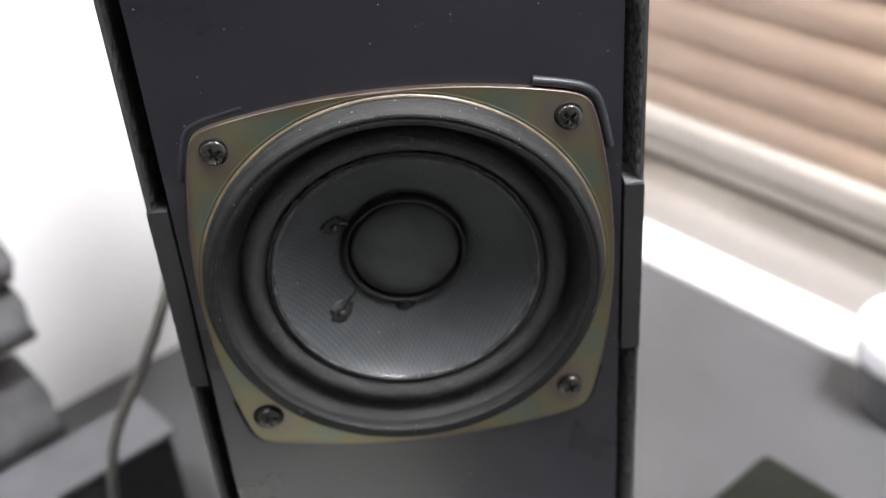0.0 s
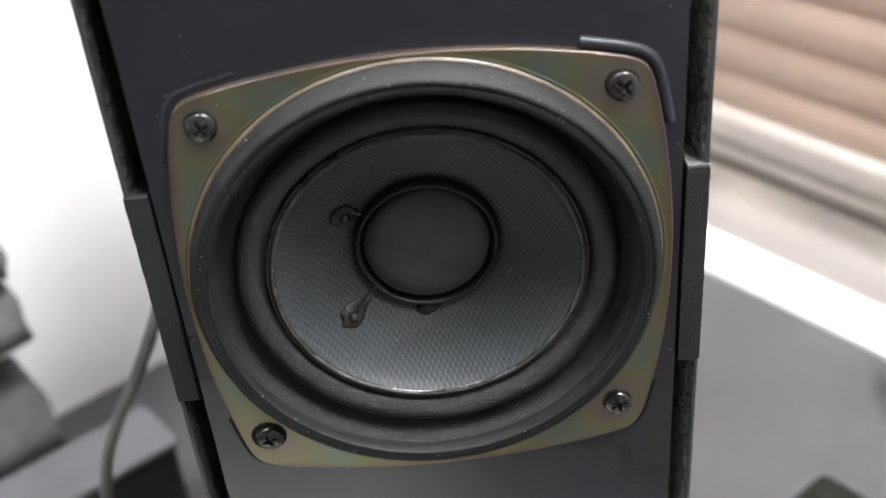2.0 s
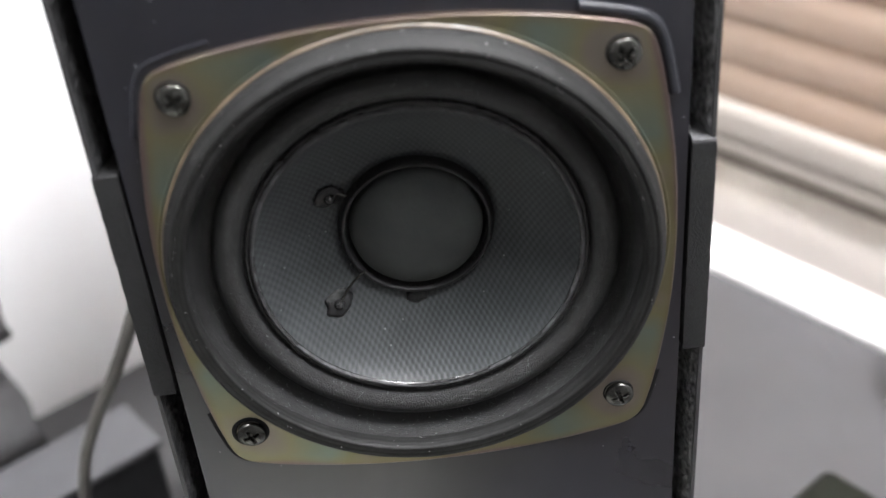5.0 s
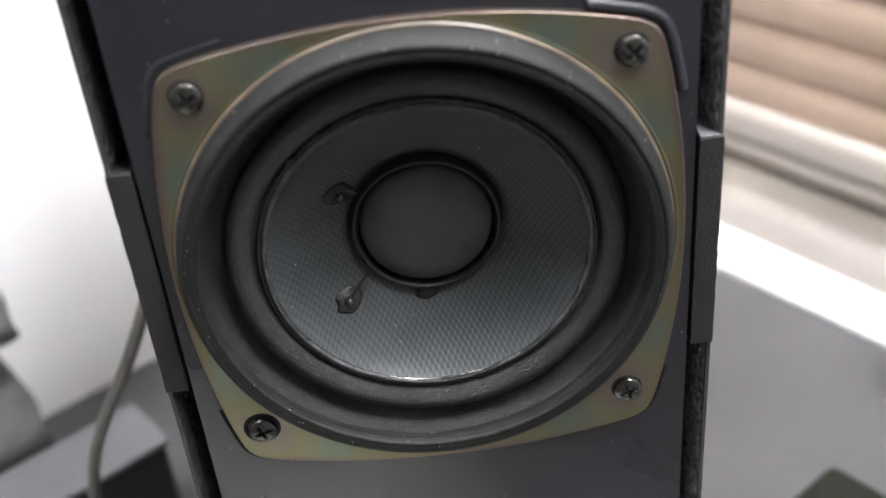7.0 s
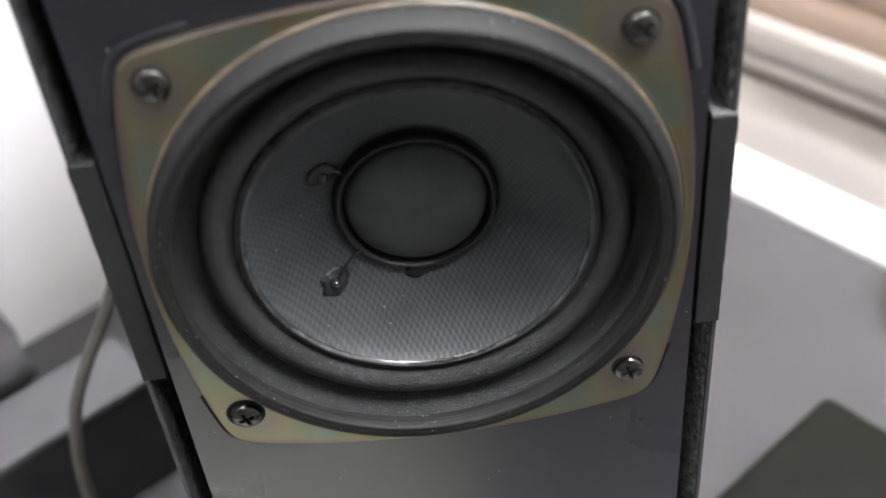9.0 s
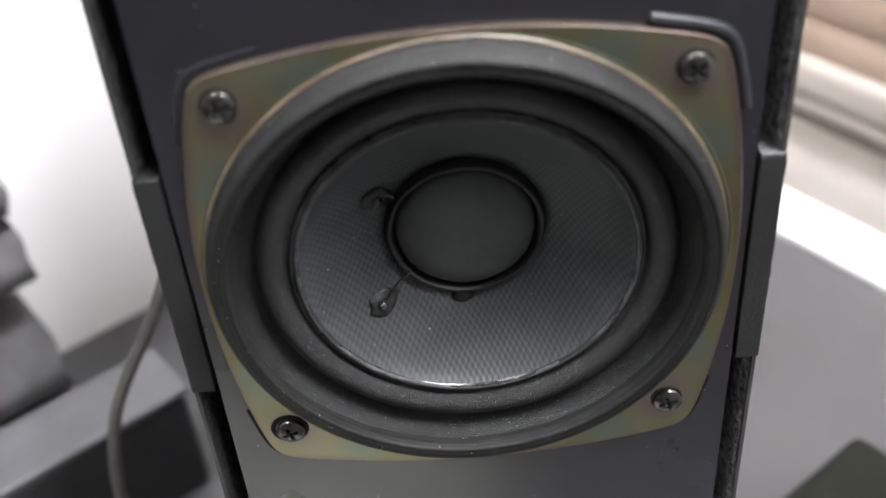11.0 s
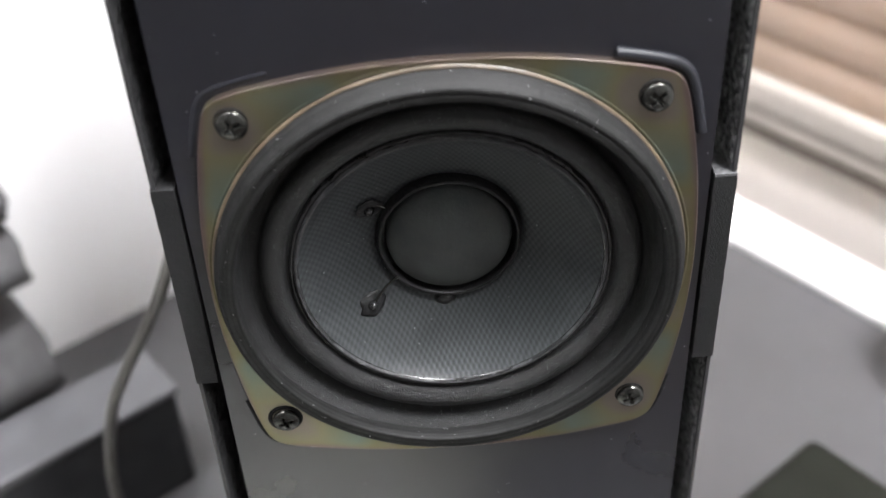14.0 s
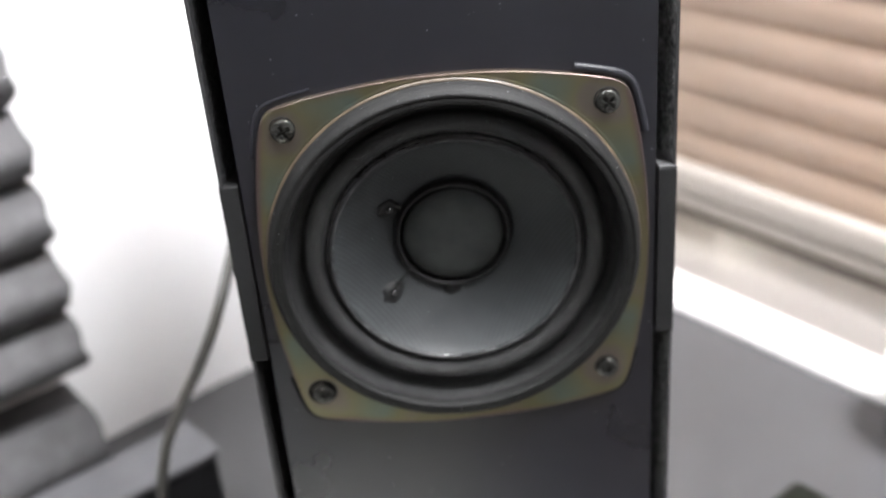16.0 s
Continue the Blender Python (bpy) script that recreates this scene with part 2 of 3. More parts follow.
CAP = material("black_felted_cap", (0.029, 0.0312, 0.0308), rough=0.72, vary=0.3, scale=130, bump=0.3, bump_scale=900, depth=0.0003, specks=0.01, speck_scale=800, specular=0.2)
STEEL = material("blackened_steel", (0.060, 0.060, 0.056), rough=0.24, metal=0.9, vary=0.3, scale=300, bump=0.15, bump_scale=700, depth=0.0002)
PLASTER = material("white_wall_paint", (0.86, 0.86, 0.87), rough=0.8, vary=0.03, scale=6, bump=0.1, bump_scale=250, depth=0.0006)
DESKTOP = material("grey_laminate_desk", (0.066, 0.065, 0.068), rough=0.38, vary=0.06, scale=12, bump=0.04, bump_scale=700, depth=0.0003)
SILLSHADE = material("shaded_sill_beige", (0.15, 0.138, 0.130), rough=0.36, vary=0.05, scale=2.5, bump=0.08, bump_scale=300, depth=0.0004)
SLAT = material("tan_blind_slat", (0.31, 0.236, 0.185), rough=0.45, vary=0.08, scale=14, bump=0.05, bump_scale=300, depth=0.0003)
RAIL = material("cream_blind_rail", (0.30, 0.270, 0.242), rough=0.4, vary=0.05, scale=14, bump=0.05, bump_scale=300, depth=0.0003)
RAILSHADE = material("brown_rail_shade", (0.055, 0.043, 0.034), rough=0.5, vary=0.1, scale=14, bump=0.05, bump_scale=300, depth=0.0003)
FOAM = material("grey_acoustic_foam", (0.118, 0.116, 0.12), rough=0.95, vary=0.2, scale=90, bump=0.8, bump_scale=700, depth=0.0015)
BLACKBOX = material("satin_black_plastic", (0.030, 0.030, 0.032), rough=0.32, vary=0.2, scale=60, bump=0.1, bump_scale=900, depth=0.0002, specular=0.35)
# Grey paints top light on the black lid, shade on the tub base.
TONEGREY = material("light_and_shade_grey", (0.10, 0.10, 0.106), rough=0.4, vary=0.1, scale=60, bump=0.1, bump_scale=900, depth=0.0002)
DARKGREEN = material("dark_olive_plastic", (0.008, 0.009, 0.0065), rough=0.6, vary=0.2, scale=60, bump=0.1, bump_scale=700, depth=0.0003, specular=0.15)
CABLE = material("clear_jacketed_cable", (0.085, 0.081, 0.073), rough=0.35, vary=0.2, scale=120, bump=0.1, bump_scale=500, depth=0.0003)
WHITEPL = material("white_plastic", (0.8, 0.79, 0.82), rough=0.35, vary=0.04, scale=60, bump=0.05, bump_scale=500, depth=0.0003)
MAGENTA = material("magenta_label", (0.55, 0.12, 0.48), rough=0.4, vary=0.4, scale=60, bump=0.05, bump_scale=500, depth=0.0003, second=(0.8, 0.5, 0.78))
# Unseen walls and floor, coloured dark so the front board mirrors less light.
DARKWALL = material("unseen_dark_wall", (0.24, 0.235, 0.23), rough=0.85, vary=0.06, scale=6, bump=0.1, bump_scale=250, depth=0.0006)
FLOORING = material("unseen_dark_floor", (0.085, 0.07, 0.058), rough=0.5, vary=0.3, scale=9, bump=0.1, bump_scale=120, depth=0.001)
GLUE = material("brown_glue", (0.075, 0.055, 0.035), rough=0.4, vary=0.4, scale=200, bump=0.3, bump_scale=500, depth=0.0004)
SILLSUN = material("sunlit_sill_white", (0.54, 0.53, 0.525), rough=0.35, vary=0.04, scale=20, bump=0.05, bump_scale=300, depth=0.0003)
REFLECTOR = material("off_white_reflector", (0.74, 0.74, 0.68), rough=0.8, vary=0.04, scale=30, bump=0.1, bump_scale=900, depth=0.0002)
GROUND = material("pale_ground", (0.3, 0.29, 0.27), rough=0.9, vary=0.2, scale=1.0, bump=0.2, bump_scale=5, depth=0.02)
FRAMEPAINT = material("white_window_paint", (0.75, 0.74, 0.72), rough=0.4, vary=0.04, scale=10, bump=0.05, bump_scale=200, depth=0.0004)
slat_nodes = SLAT.node_tree
slat_base = slat_nodes.nodes["Principled BSDF"]
slat_glow = slat_nodes.nodes.new("ShaderNodeBsdfTranslucent")
slat_glow.inputs["Color"].default_value = (0.50, 0.375, 0.30, 1)
slat_mix = slat_nodes.nodes.new("ShaderNodeMixShader")
slat_mix.inputs[0].default_value = 0.2
slat_nodes.links.new(slat_base.outputs[0], slat_mix.inputs[1])
slat_nodes.links.new(slat_glow.outputs[0], slat_mix.inputs[2])
slat_nodes.links.new(slat_mix.outputs[0], slat_nodes.nodes["Material Output"].inputs["Surface"])
glass = bpy.data.materials.new("window_glass")
glass.use_nodes = True
gb = glass.node_tree.nodes["Principled BSDF"]
gb.inputs["Transmission Weight"].default_value = 1.0
gb.inputs["Roughness"].default_value = 0.0
gb.inputs["IOR"].default_value = 1.45


# ---- mesh helpers ----
def finish(name, bm, mat, smooth=False):
    bmesh.ops.recalc_face_normals(bm, faces=bm.faces)
    me = bpy.data.meshes.new(name)
    bm.to_mesh(me)
    bm.free()
    if smooth:
        me.shade_smooth()
    me.materials.append(mat)
    return new(name, me)


def part(name, bm, mat, parent, label="", smooth=False):
    """A mesh of its own, in world places, under a thing or a part."""
    ob = finish(name, bm, mat, smooth)
    ob.parent = parent
    base = parent.location if parent.type == "EMPTY" else Vector((0, 0, 0))
    ob.matrix_parent_inverse = Matrix.Translation(-base)
    return tagged(ob, label)


def thing(name, place, label, category, group=""):
    e = new(name)
    e.empty_display_size = 0.02
    e.location = place
    return tagged(e, label, category, group)


def box(bm, lo, hi, bevel=0.0, m=None):
    r = bmesh.ops.create_cube(bm, size=1.0)
    c = [(a + b) / 2 for a, b in zip(lo, hi)]
    s = [b - a for a, b in zip(lo, hi)]
    for v in r["verts"]:
        v.co = Vector([v.co[i] * s[i] + c[i] for i in range(3)])
    if bevel:
        es = list({e for v in r["verts"] for e in v.link_edges})
        out = bmesh.ops.bevel(bm, geom=es, offset=bevel, segments=3, affect="EDGES", profile=0.5)
        r["verts"] = list({v for f in out["faces"] for v in f.verts} | {v for v in r["verts"] if v.is_valid})
    if m is not None:
        for v in r["verts"]:
            v.co = m @ v.co
    return bm


ROOM = Matrix(((NX, MX, 0, 0), (NY, MY, 0, 0), (0, 0, 1, 0), (0, 0, 0, 1)))


def room_box(lo, hi, bevel=0.0):
    """A box along the walls: n, m, z."""
    bm = bmesh.new()
    box(bm, lo, hi, bevel)
    for v in bm.verts:
        v.co = ROOM @ v.co
    return bm


def lathe(profile, steps=128, centre=(0.0, 0.0, ZW), wobble=0.0):
    """A ring round the woofer's axis from (radius, y) pairs."""
    bm = bmesh.new()
    rings = []
    for r, y in profile:
        if r < 1e-6:
            rings.append([bm.verts.new((centre[0], centre[1] + y, centre[2]))])
            continue
        ring = []
        for i in range(steps):
            a = 2 * math.pi * i / steps
            w = wobble * noise.noise(Vector((math.cos(a) * 6 + r * 300, math.sin(a) * 6, y * 300))) if wobble else 0.0
            ring.append(bm.verts.new((centre[0] + (r + w) * math.cos(a), centre[1] + y + w * 0.5, centre[2] + (r + w) * math.sin(a))))
        rings.append(ring)
    for a, b in zip(rings, rings[1:]):
        for i in range(steps):
            j = (i + 1) % steps
            if len(a) == 1:
                bm.faces.new((a[0], b[i], b[j]))
            elif len(b) == 1:
                bm.faces.new((a[i], a[j], b[0]))
            else:
                bm.faces.new((a[i], a[j], b[j], b[i]))
    return bm


def arc(r0, y0, r1, y1, bulge, steps=12):
    """Profile points of a half roll between two radii; bulge towards the room."""
    pts = []
    for i in range(steps + 1):
        u = i / steps
        pts.append((r0 + (r1 - r0) * (0.5 - 0.5 * math.cos(math.pi * u)), y0 + (y1 - y0) * u - bulge * math.sin(math.pi * u)))
    return pts


def tube(bm, points, radius, sides=14, cap=True):
    pts = [Vector(p) for p in points]
    fine = []
    for i in range(len(pts) - 1):
        p0, p1, p2, p3 = pts[max(i - 1, 0)], pts[i], pts[i + 1], pts[min(i + 2, len(pts) - 1)]
        for k in range(8):
            u = k / 8
            fine.append(0.5 * ((2 * p1) + (p2 - p0) * u + (2 * p0 - 5 * p1 + 4 * p2 - p3) * u * u + (3 * p1 - p0 - 3 * p2 + p3) * u ** 3))
    fine.append(pts[-1])
    rings = []
    side = Vector((0.31, 0.77, 0.55))
    for i, p in enumerate(fine):
        d = (fine[min(i + 1, len(fine) - 1)] - fine[max(i - 1, 0)]).normalized()
        side = (side - d * side.dot(d)).normalized()
        up = d.cross(side)
        rings.append([bm.verts.new(p + radius * (side * math.cos(2 * math.pi * k / sides) + up * math.sin(2 * math.pi * k / sides))) for k in range(sides)])
    for a, b in zip(rings, rings[1:]):
        for k in range(sides):
            bm.faces.new((a[k], a[(k + 1) % sides], b[(k + 1) % sides], b[k]))
    if cap:
        bm.faces.new(rings[0])
        bm.faces.new(rings[-1])
    return bm


# ---- the room ----
def setting(name, bm, mat, label, smooth=False):
    return tagged(finish(name, bm, mat, smooth), label, kind="structure")


FAR_N, FAR_M, TOP = -2.2, -1.9, 2.45
setting("floor", room_box((FAR_N, FAR_M, -0.1), (WIN, WALL, 0.0)), FLOORING, "unseen floor under the desk, kept dark to dim reflections")
setting("ceiling", room_box((FAR_N - 0.2, FAR_M - 0.2, TOP), (WIN + 0.2, WALL + 0.2, TOP + 0.1)), PLASTER, "white painted ceiling")
setting("wall_white", room_box((FAR_N - 0.2, WALL, 0.0), (WIN + 0.2, WALL + 0.15, TOP)), PLASTER, "bright white painted wall behind the desk")
setting("wall_back", room_box((FAR_N - 0.2, FAR_M, 0.0), (FAR_N, WALL, TOP)), DARKWALL, "unseen wall behind the camera, kept dark to dim reflections")
setting("wall_side", room_box((FAR_N - 0.2, FAR_M - 0.2, 0.0), (WIN + 0.2, FAR_M, TOP)), DARKWALL, "unseen side wall of the room, kept dark to dim reflections")
# window wall: sill height at the desk, opening above it
w0, w1, wz1 = -0.2, 0.34, 2.1
for k, (lo, hi) in enumerate((((WIN, FAR_M, 0.0), (WIN + 0.2, w0, TOP)), ((WIN, w1, 0.0), (WIN + 0.2, WALL, TOP)),
                              ((WIN, w0, 0.0), (WIN + 0.2, w1, DESK - 0.03)), ((WIN, w0, wz1), (WIN + 0.2, w1, TOP)))):
    setting("wall_window_%d" % (k + 1), room_box(lo, hi), PLASTER, "white painted wall round the window")
# Sill split in two colours: white for the sunlit band, beige for rail shade.
setting("window_sill", room_box((0.343, w0, DESK - 0.03), (0.3795, w1, DESK + 0.003), 0.0015), SILLSUN, "window sill level with the desk, coloured white as a sunlit band")
setting("shaded_sill", room_box((0.380, w0, DESK - 0.03), (WIN + 0.2, w1, DESK + 0.001), 0.0005), SILLSHADE, "beige sill under the blind, darkened for the rail's shade")
window = thing("window_1", at(0.55, (w0 + w1) / 2, DESK), "white framed window behind a tan blind", "window")
tagged(window, kind="structure")
for lo, hi in (((0.52, w0, DESK + 0.003), (0.575, w1, DESK + 0.037)), ((0.52, w0, wz1 - 0.05), (0.575, w1, wz1)),
               ((0.52, w0, DESK + 0.037), (0.575, w0 + 0.05, wz1 - 0.05)), ((0.52, w1 - 0.05, DESK + 0.037), (0.575, w1, wz1 - 0.05))):
    part("window_frame", room_box(lo, hi, 0.003), FRAMEPAINT, window)
pane = part("pane", room_box((0.545, w0 + 0.05, DESK + 0.037), (0.549, w1 - 0.05, wz1 - 0.05)), glass, window)
pane.visible_shadow = False
bm = bmesh.new()
box(bm, (-400, -400, -3.2), (400, 400, -3.0))
setting("ground", bm, GROUND, "pale ground outside the window")

# ---- desk ----
desk = thing("desk", at(-0.4, 0.07, 0.0), "grey laminate desk under the window", "desk")
part("desktop", room_box((-1.30, -0.20, DESK - 0.03), (0.3425, WALL - 0.002, DESK), 0.001), DESKTOP, desk)
for n, m in ((-1.25, -0.17), (-1.25, 0.24), (0.29, -0.17), (0.29, 0.24)):
    part("leg", room_box((n, m, 0.0), (n + 0.04, m + 0.04, DESK - 0.03), 0.003), BLACKBOX, desk)

# ---- blind ----
blind = thing("window_blind", at(0.43, 0.07, DESK + 0.02), "closed tan horizontal blind with a cream bottom rail", "blind")
B0, B1 = -0.195, 0.337
PITCH = 0.030
SLAT0 = DESK + 0.064


def slat_mesh():
    bm = bmesh.new()
    rows = []
    for k in range(11):
        u = k / 10
        z = (u - 0.5) * 0.036
        n = -0.006 * math.sin(math.pi * u) - (u - 0.5) * -0.010
        rows.append([(n, z), (n + 0.0012, z)])
    grid = []
    for m in (B0, B1):
        grid.append([[bm.verts.new(at(n, m, z)) for n, z in pair] for pair in rows])
    a, b = grid
    for k in range(10):
        for s in (0, 1):
            bm.faces.new((a[k][s], a[k + 1][s], b[k + 1][s], b[k][s]))
    for k in (0, 10):
        bm.faces.new((a[k][0], a[k][1], b[k][1], b[k][0]))
    for g in (a, b):
        for k in range(10):
            bm.faces.new((g[k][0], g[k][1], g[k + 1][1], g[k + 1][0]))
    return bm


first = part("slat", slat_mesh(), SLAT, blind, smooth=True)
first.matrix_basis = Matrix.Translation(at(0.430, 0, SLAT0 + 0.016))
for k in range(1, 43):
    ob = new("slat", first.data)
    ob.parent = blind
    ob.matrix_parent_inverse = first.matrix_parent_inverse.copy()
    ob.matrix_basis = Matrix.Translation(at(0.430 + 0.0006 * math.sin(k * 2.3), 0, SLAT0 + 0.016 + k * PITCH + 0.0007 * math.sin(k * 5.1)))
# Brown strip painted where the rail's underside lies in shade.
part("rail_shade_strip", room_box((0.4195, B0, DESK + 0.023), (0.4365, B1, DESK + 0.0285), 0.001), RAILSHADE, blind, "dark brown strip standing in for shade under the rail")
bm = room_box((0.420, B0, DESK + 0.0288), (0.437, B1, DESK + 0.042), 0.004)
part("bottom_rail", bm, RAIL, blind, "cream bottom rail", True)
part("rail_cap", room_box((0.416, B0, DESK + 0.0425), (0.436, B1, DESK + 0.066), 0.006), RAIL, blind, "cream stacked lowest slat", True)
part("head_rail", room_box((0.41, B0, 2.08), (0.438, B1, 2.12), 0.004), RAIL, blind)


# ---- loudspeaker ----
H0, H1 = DESK, ZW + 0.125
XB, XC, DEPTH = 0.0598, 0.0658, 0.20
speaker = thing("loudspeaker", (0, 0.1, DESK), "narrow black loudspeaker with its grille removed, standing on the desk", "loudspeaker")


def baffle_mesh():
    """Front board with a round hole for the driver."""
    bm = bmesh.new()
    hole, zb, zt = 0.0505, H0 + 0.008 - ZW, H1 - 0.008 - ZW
    angles = [2 * math.pi * i / 96 + 0.011 for i in range(96)] + [math.atan2(z, x) % (2 * math.pi) for x in (-XB, XB) for z in (zb, zt)]
    angles.sort()
    loops = [[], [], [], []]
    for a in angles:
        c, s = math.cos(a), math.sin(a)
        k = min(XB / max(abs(c), 1e-6), (zt if s > 0 else -zb) / max(abs(s), 1e-6))
        for loop, r, y in zip(loops, (hole, hole, k, k), (0.014, 0.0, 0.0, 0.014)):
            loop.append(bm.verts.new((r * c, y, ZW + r * s)))
    n = len(angles)
    for p, q in zip(loops, loops[1:]):
        for i in range(n):
            j = (i + 1) % n
            bm.faces.new((p[i], p[j], q[j], q[i]))
    return bm


bm = baffle_mesh()
part("baffle", bm, BAFFLE, speaker, "smooth dusty blue-black front board")


def side_panel(sign):
    """Side board; its front edge slopes inwards and back to the front board, leaving a rough groove."""
    bm = bmesh.new()
    zs = [H0 + (H1 - H0) * i / 160 for i in range(161)]
    rows = []
    for z in zs:
        row = []
        for k in range(9):
            u = k / 8
            x, y = XC - 0.0008 - 0.0046 * u, 0.0006 + 0.0255 * u
            h = noise.noise(Vector((x * 900, y * 500, z * 420))) + 0.6 * noise.noise(Vector((x * 2100, y * 1500, z * 1300)))
            row.append((x - (0.0004 * h if 0 < k < 8 else 0.0001 * h), y, z))
        rows.append([bm.verts.new((sign * x, y, z)) for x, y, z in row])
    for a, b in zip(rows, rows[1:]):
        for k in range(8):
            bm.faces.new((a[k], a[k + 1], b[k + 1], b[k]))
    return bm


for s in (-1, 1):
    part("groove_edge", side_panel(s), CHIPBOARD if s > 0 else SHADECHIP, speaker, "rough black chipboard edge")
    bm = bmesh.new()
    box(bm, (min(s * XC, s * (XC - 0.0054)), 0.0268, H0), (max(s * XC, s * (XC - 0.0054)), DEPTH, H1))
    box(bm, (min(s * XC, s * (XC - 0.0009)), 0.0, H0), (max(s * XC, s * (XC - 0.0009)), 0.0267, H1))
    part("side_panel", bm, CABINET, speaker)
for name, lo, hi in (("top_panel", (-XC + 0.0055, 0.001, H1 - 0.0075), (XC - 0.0055, DEPTH, H1 - 0.0005)), ("bottom_panel", (-XC + 0.0055, 0.001, H0 + 0.0005), (XC - 0.0055, DEPTH, H0 + 0.0075)),
                     ("back_panel", (-XC + 0.0055, DEPTH - 0.012, H0 + 0.0078), (XC - 0.0055, DEPTH - 0.0005, H1 - 0.0078))):
    bm = bmesh.new()
    box(bm, lo, hi)
    part(name, bm, CABINET, speaker)


def spacer(sign, z0, z1):
    """Strip that fills the groove beside the driver, with square ends."""
    bm = bmesh.new()
    pts = [(XB + 0.0009, -0.0006), (XC + 0.0002, -0.0006), (XC + 0.0003, 0.001), (XB + 0.0011, 0.0255)]
    n = 24
    rows = []
    for i in range(n + 1):
        z = z0 + (z1 - z0) * i / n
        rows.append([bm.verts.new((sign * (x + 0.00018 * noise.noise(Vector((z * 400, k, sign)))), y, z)) for k, (x, y) in enumerate(pts)])
    for a, b in zip(rows, rows[1:]):
        for k in range(4):
            bm.faces.new((a[k], a[(k + 1) % 4], b[(k + 1) % 4], b[k]))
    bm.faces.new(rows[0])
    bm.faces.new(rows[-1])
    return bm


part("groove_strip", spacer(1, ZW - 0.0345, ZW + 0.0212), SPACER, speaker, "charcoal foam strip filling the groove")
# Paler end cap: the light on the strip's top is in its colour.
bm = bmesh.new()
ends = [[bm.verts.new((x, y, ZW + z)) for x, y in ((XB + 0.0010, -0.0005), (XC + 0.0001, -0.0005), (XC + 0.0001, 0.0010), (XB + 0.0012, 0.0250))] for z in (0.0215, 0.0222)]
for k in range(4):
    bm.faces.new((ends[0][k], ends[0][(k + 1) % 4], ends[1][(k + 1) % 4], ends[1][k]))
bm.faces.new(ends[0])
bm.faces.new(ends[1])
part("strip_end", bm, LITFOAM, speaker, "cut end of the foam strip, coloured pale as top-lit")
part("groove_strip", spacer(-1, ZW - 0.0315, ZW + 0.0280), SPACER, speaker, "charcoal foam strip filling the groove")


# woofer
def plate_radius(a):
    def side(c, s, e):
        c = abs(c)
        if s * s < 1e-9:
            return e / c
        q = 2.53 * s * s
        return (-c + math.sqrt(c * c + 4 * q * e)) / (2 * q)
    c, s = math.cos(a), math.sin(a)
    r1, r2 = side(c, s, 0.0577 if c > 0 else 0.0571), side(s, c, 0.0568 if s > 0 else 0.0604)
    p = 36
    return (r1 ** -p + r2 ** -p) ** (-1 / p)


def plate_mesh():
    bm = bmesh.new()
    n = 240
    rings = []
    for off, y in ((None, 0.012), (None, -0.0016), (0.0012, -0.0020), (-0.0002, -0.0020), (0.0, -0.00185), (0.0, 0.0004)):
        ring = []
        for i in range(n):
            a = 2 * math.pi * i / n
            if off is None:
                r = 0.0494
            elif off > 0:
                r = 0.0500
            else:
                r = plate_radius(a) + off
            ring.append(bm.verts.new((r * math.cos(a), y, ZW + r * math.sin(a))))
        rings.append(ring)
    for a, b in zip(rings, rings[1:]):
        for i in range(n):
            j = (i + 1) % n
            bm.faces.new((a[i], a[j], b[j], b[i]))
    return bm


woofer = part("woofer", plate_mesh(), ZINC, speaker, "round woofer on an iridescent zinc-plated mounting plate")
gasket = [(0.0550, -0.0019), (0.0551, -0.0040), (0.0547, -0.0044), (0.0548, -0.0056), (0.0543, -0.0058), (0.0543, -0.0068), (0.0538, -0.0070), (0.0537, -0.0079), (0.0532, -0.0083),
          (0.0526, -0.0086), (0.0523, -0.0082), (0.0518, -0.0085), (0.0511, -0.0083), (0.0507, -0.0085), (0.0502, -0.0082), (0.0499, -0.0074), (0.0500, -0.0056), (0.0501, -0.0036)]
part("gasket_ring", lathe(gasket, 192, (-0.0003, 0.0, ZW), wobble=0.00016), GASKET, woofer, "dusty grey layered gasket ring", True)
part("plate_ridge", lathe([(0.0566, -0.00195), (0.0564, -0.00208), (0.0562, -0.00212), (0.0560, -0.00208), (0.0558, -0.00195)], 192, (-0.0003, 0.0, ZW)), ZINC, woofer, "raised zinc ridge", True)
part("glue_line", lathe([(0.0557, -0.0020), (0.0554, -0.0024), (0.0550, -0.0026), (0.0548, -0.0024)], 192, (-0.0003, 0.0, ZW), wobble=0.0001), GLUE, woofer, "brown glue line", True)
roll = [(0.0504, -0.0052), (0.0499, -0.0040), (0.0494, -0.0020), (0.0488, -0.0004), (0.0480, 0.0008), (0.0470, 0.0014), (0.0462, 0.0013)] + arc(0.0456, 0.0010, 0.0391, 0.0002, 0.0036, 16) + [(0.0388, 0.0005), (0.0385, 0.0003)]
part("surround", lathe(roll, 192), SURROUND, woofer, "black rubberised cloth surround speckled with dust", True)
part("cone_edge", lathe([(0.0387, 0.0004), (0.0384, 0.0000), (0.0381, -0.0006), (0.0378, -0.0007), (0.0375, -0.0003), (0.0373, 0.0001), (0.0370, -0.0003), (0.0368, -0.0011), (0.0365, -0.0012), (0.0362, -0.0003)], 192, wobble=0.00008),
     SHINY, woofer, "glossy black glue line", True)
cone_profile = [(0.0366, -0.0008)] + [(0.0366 - 0.0190 * u, -0.0008 + 0.0152 * (u ** 0.76)) for u in [i / 18 for i in range(1, 19)]] + [(0.0168, 0.0156)]
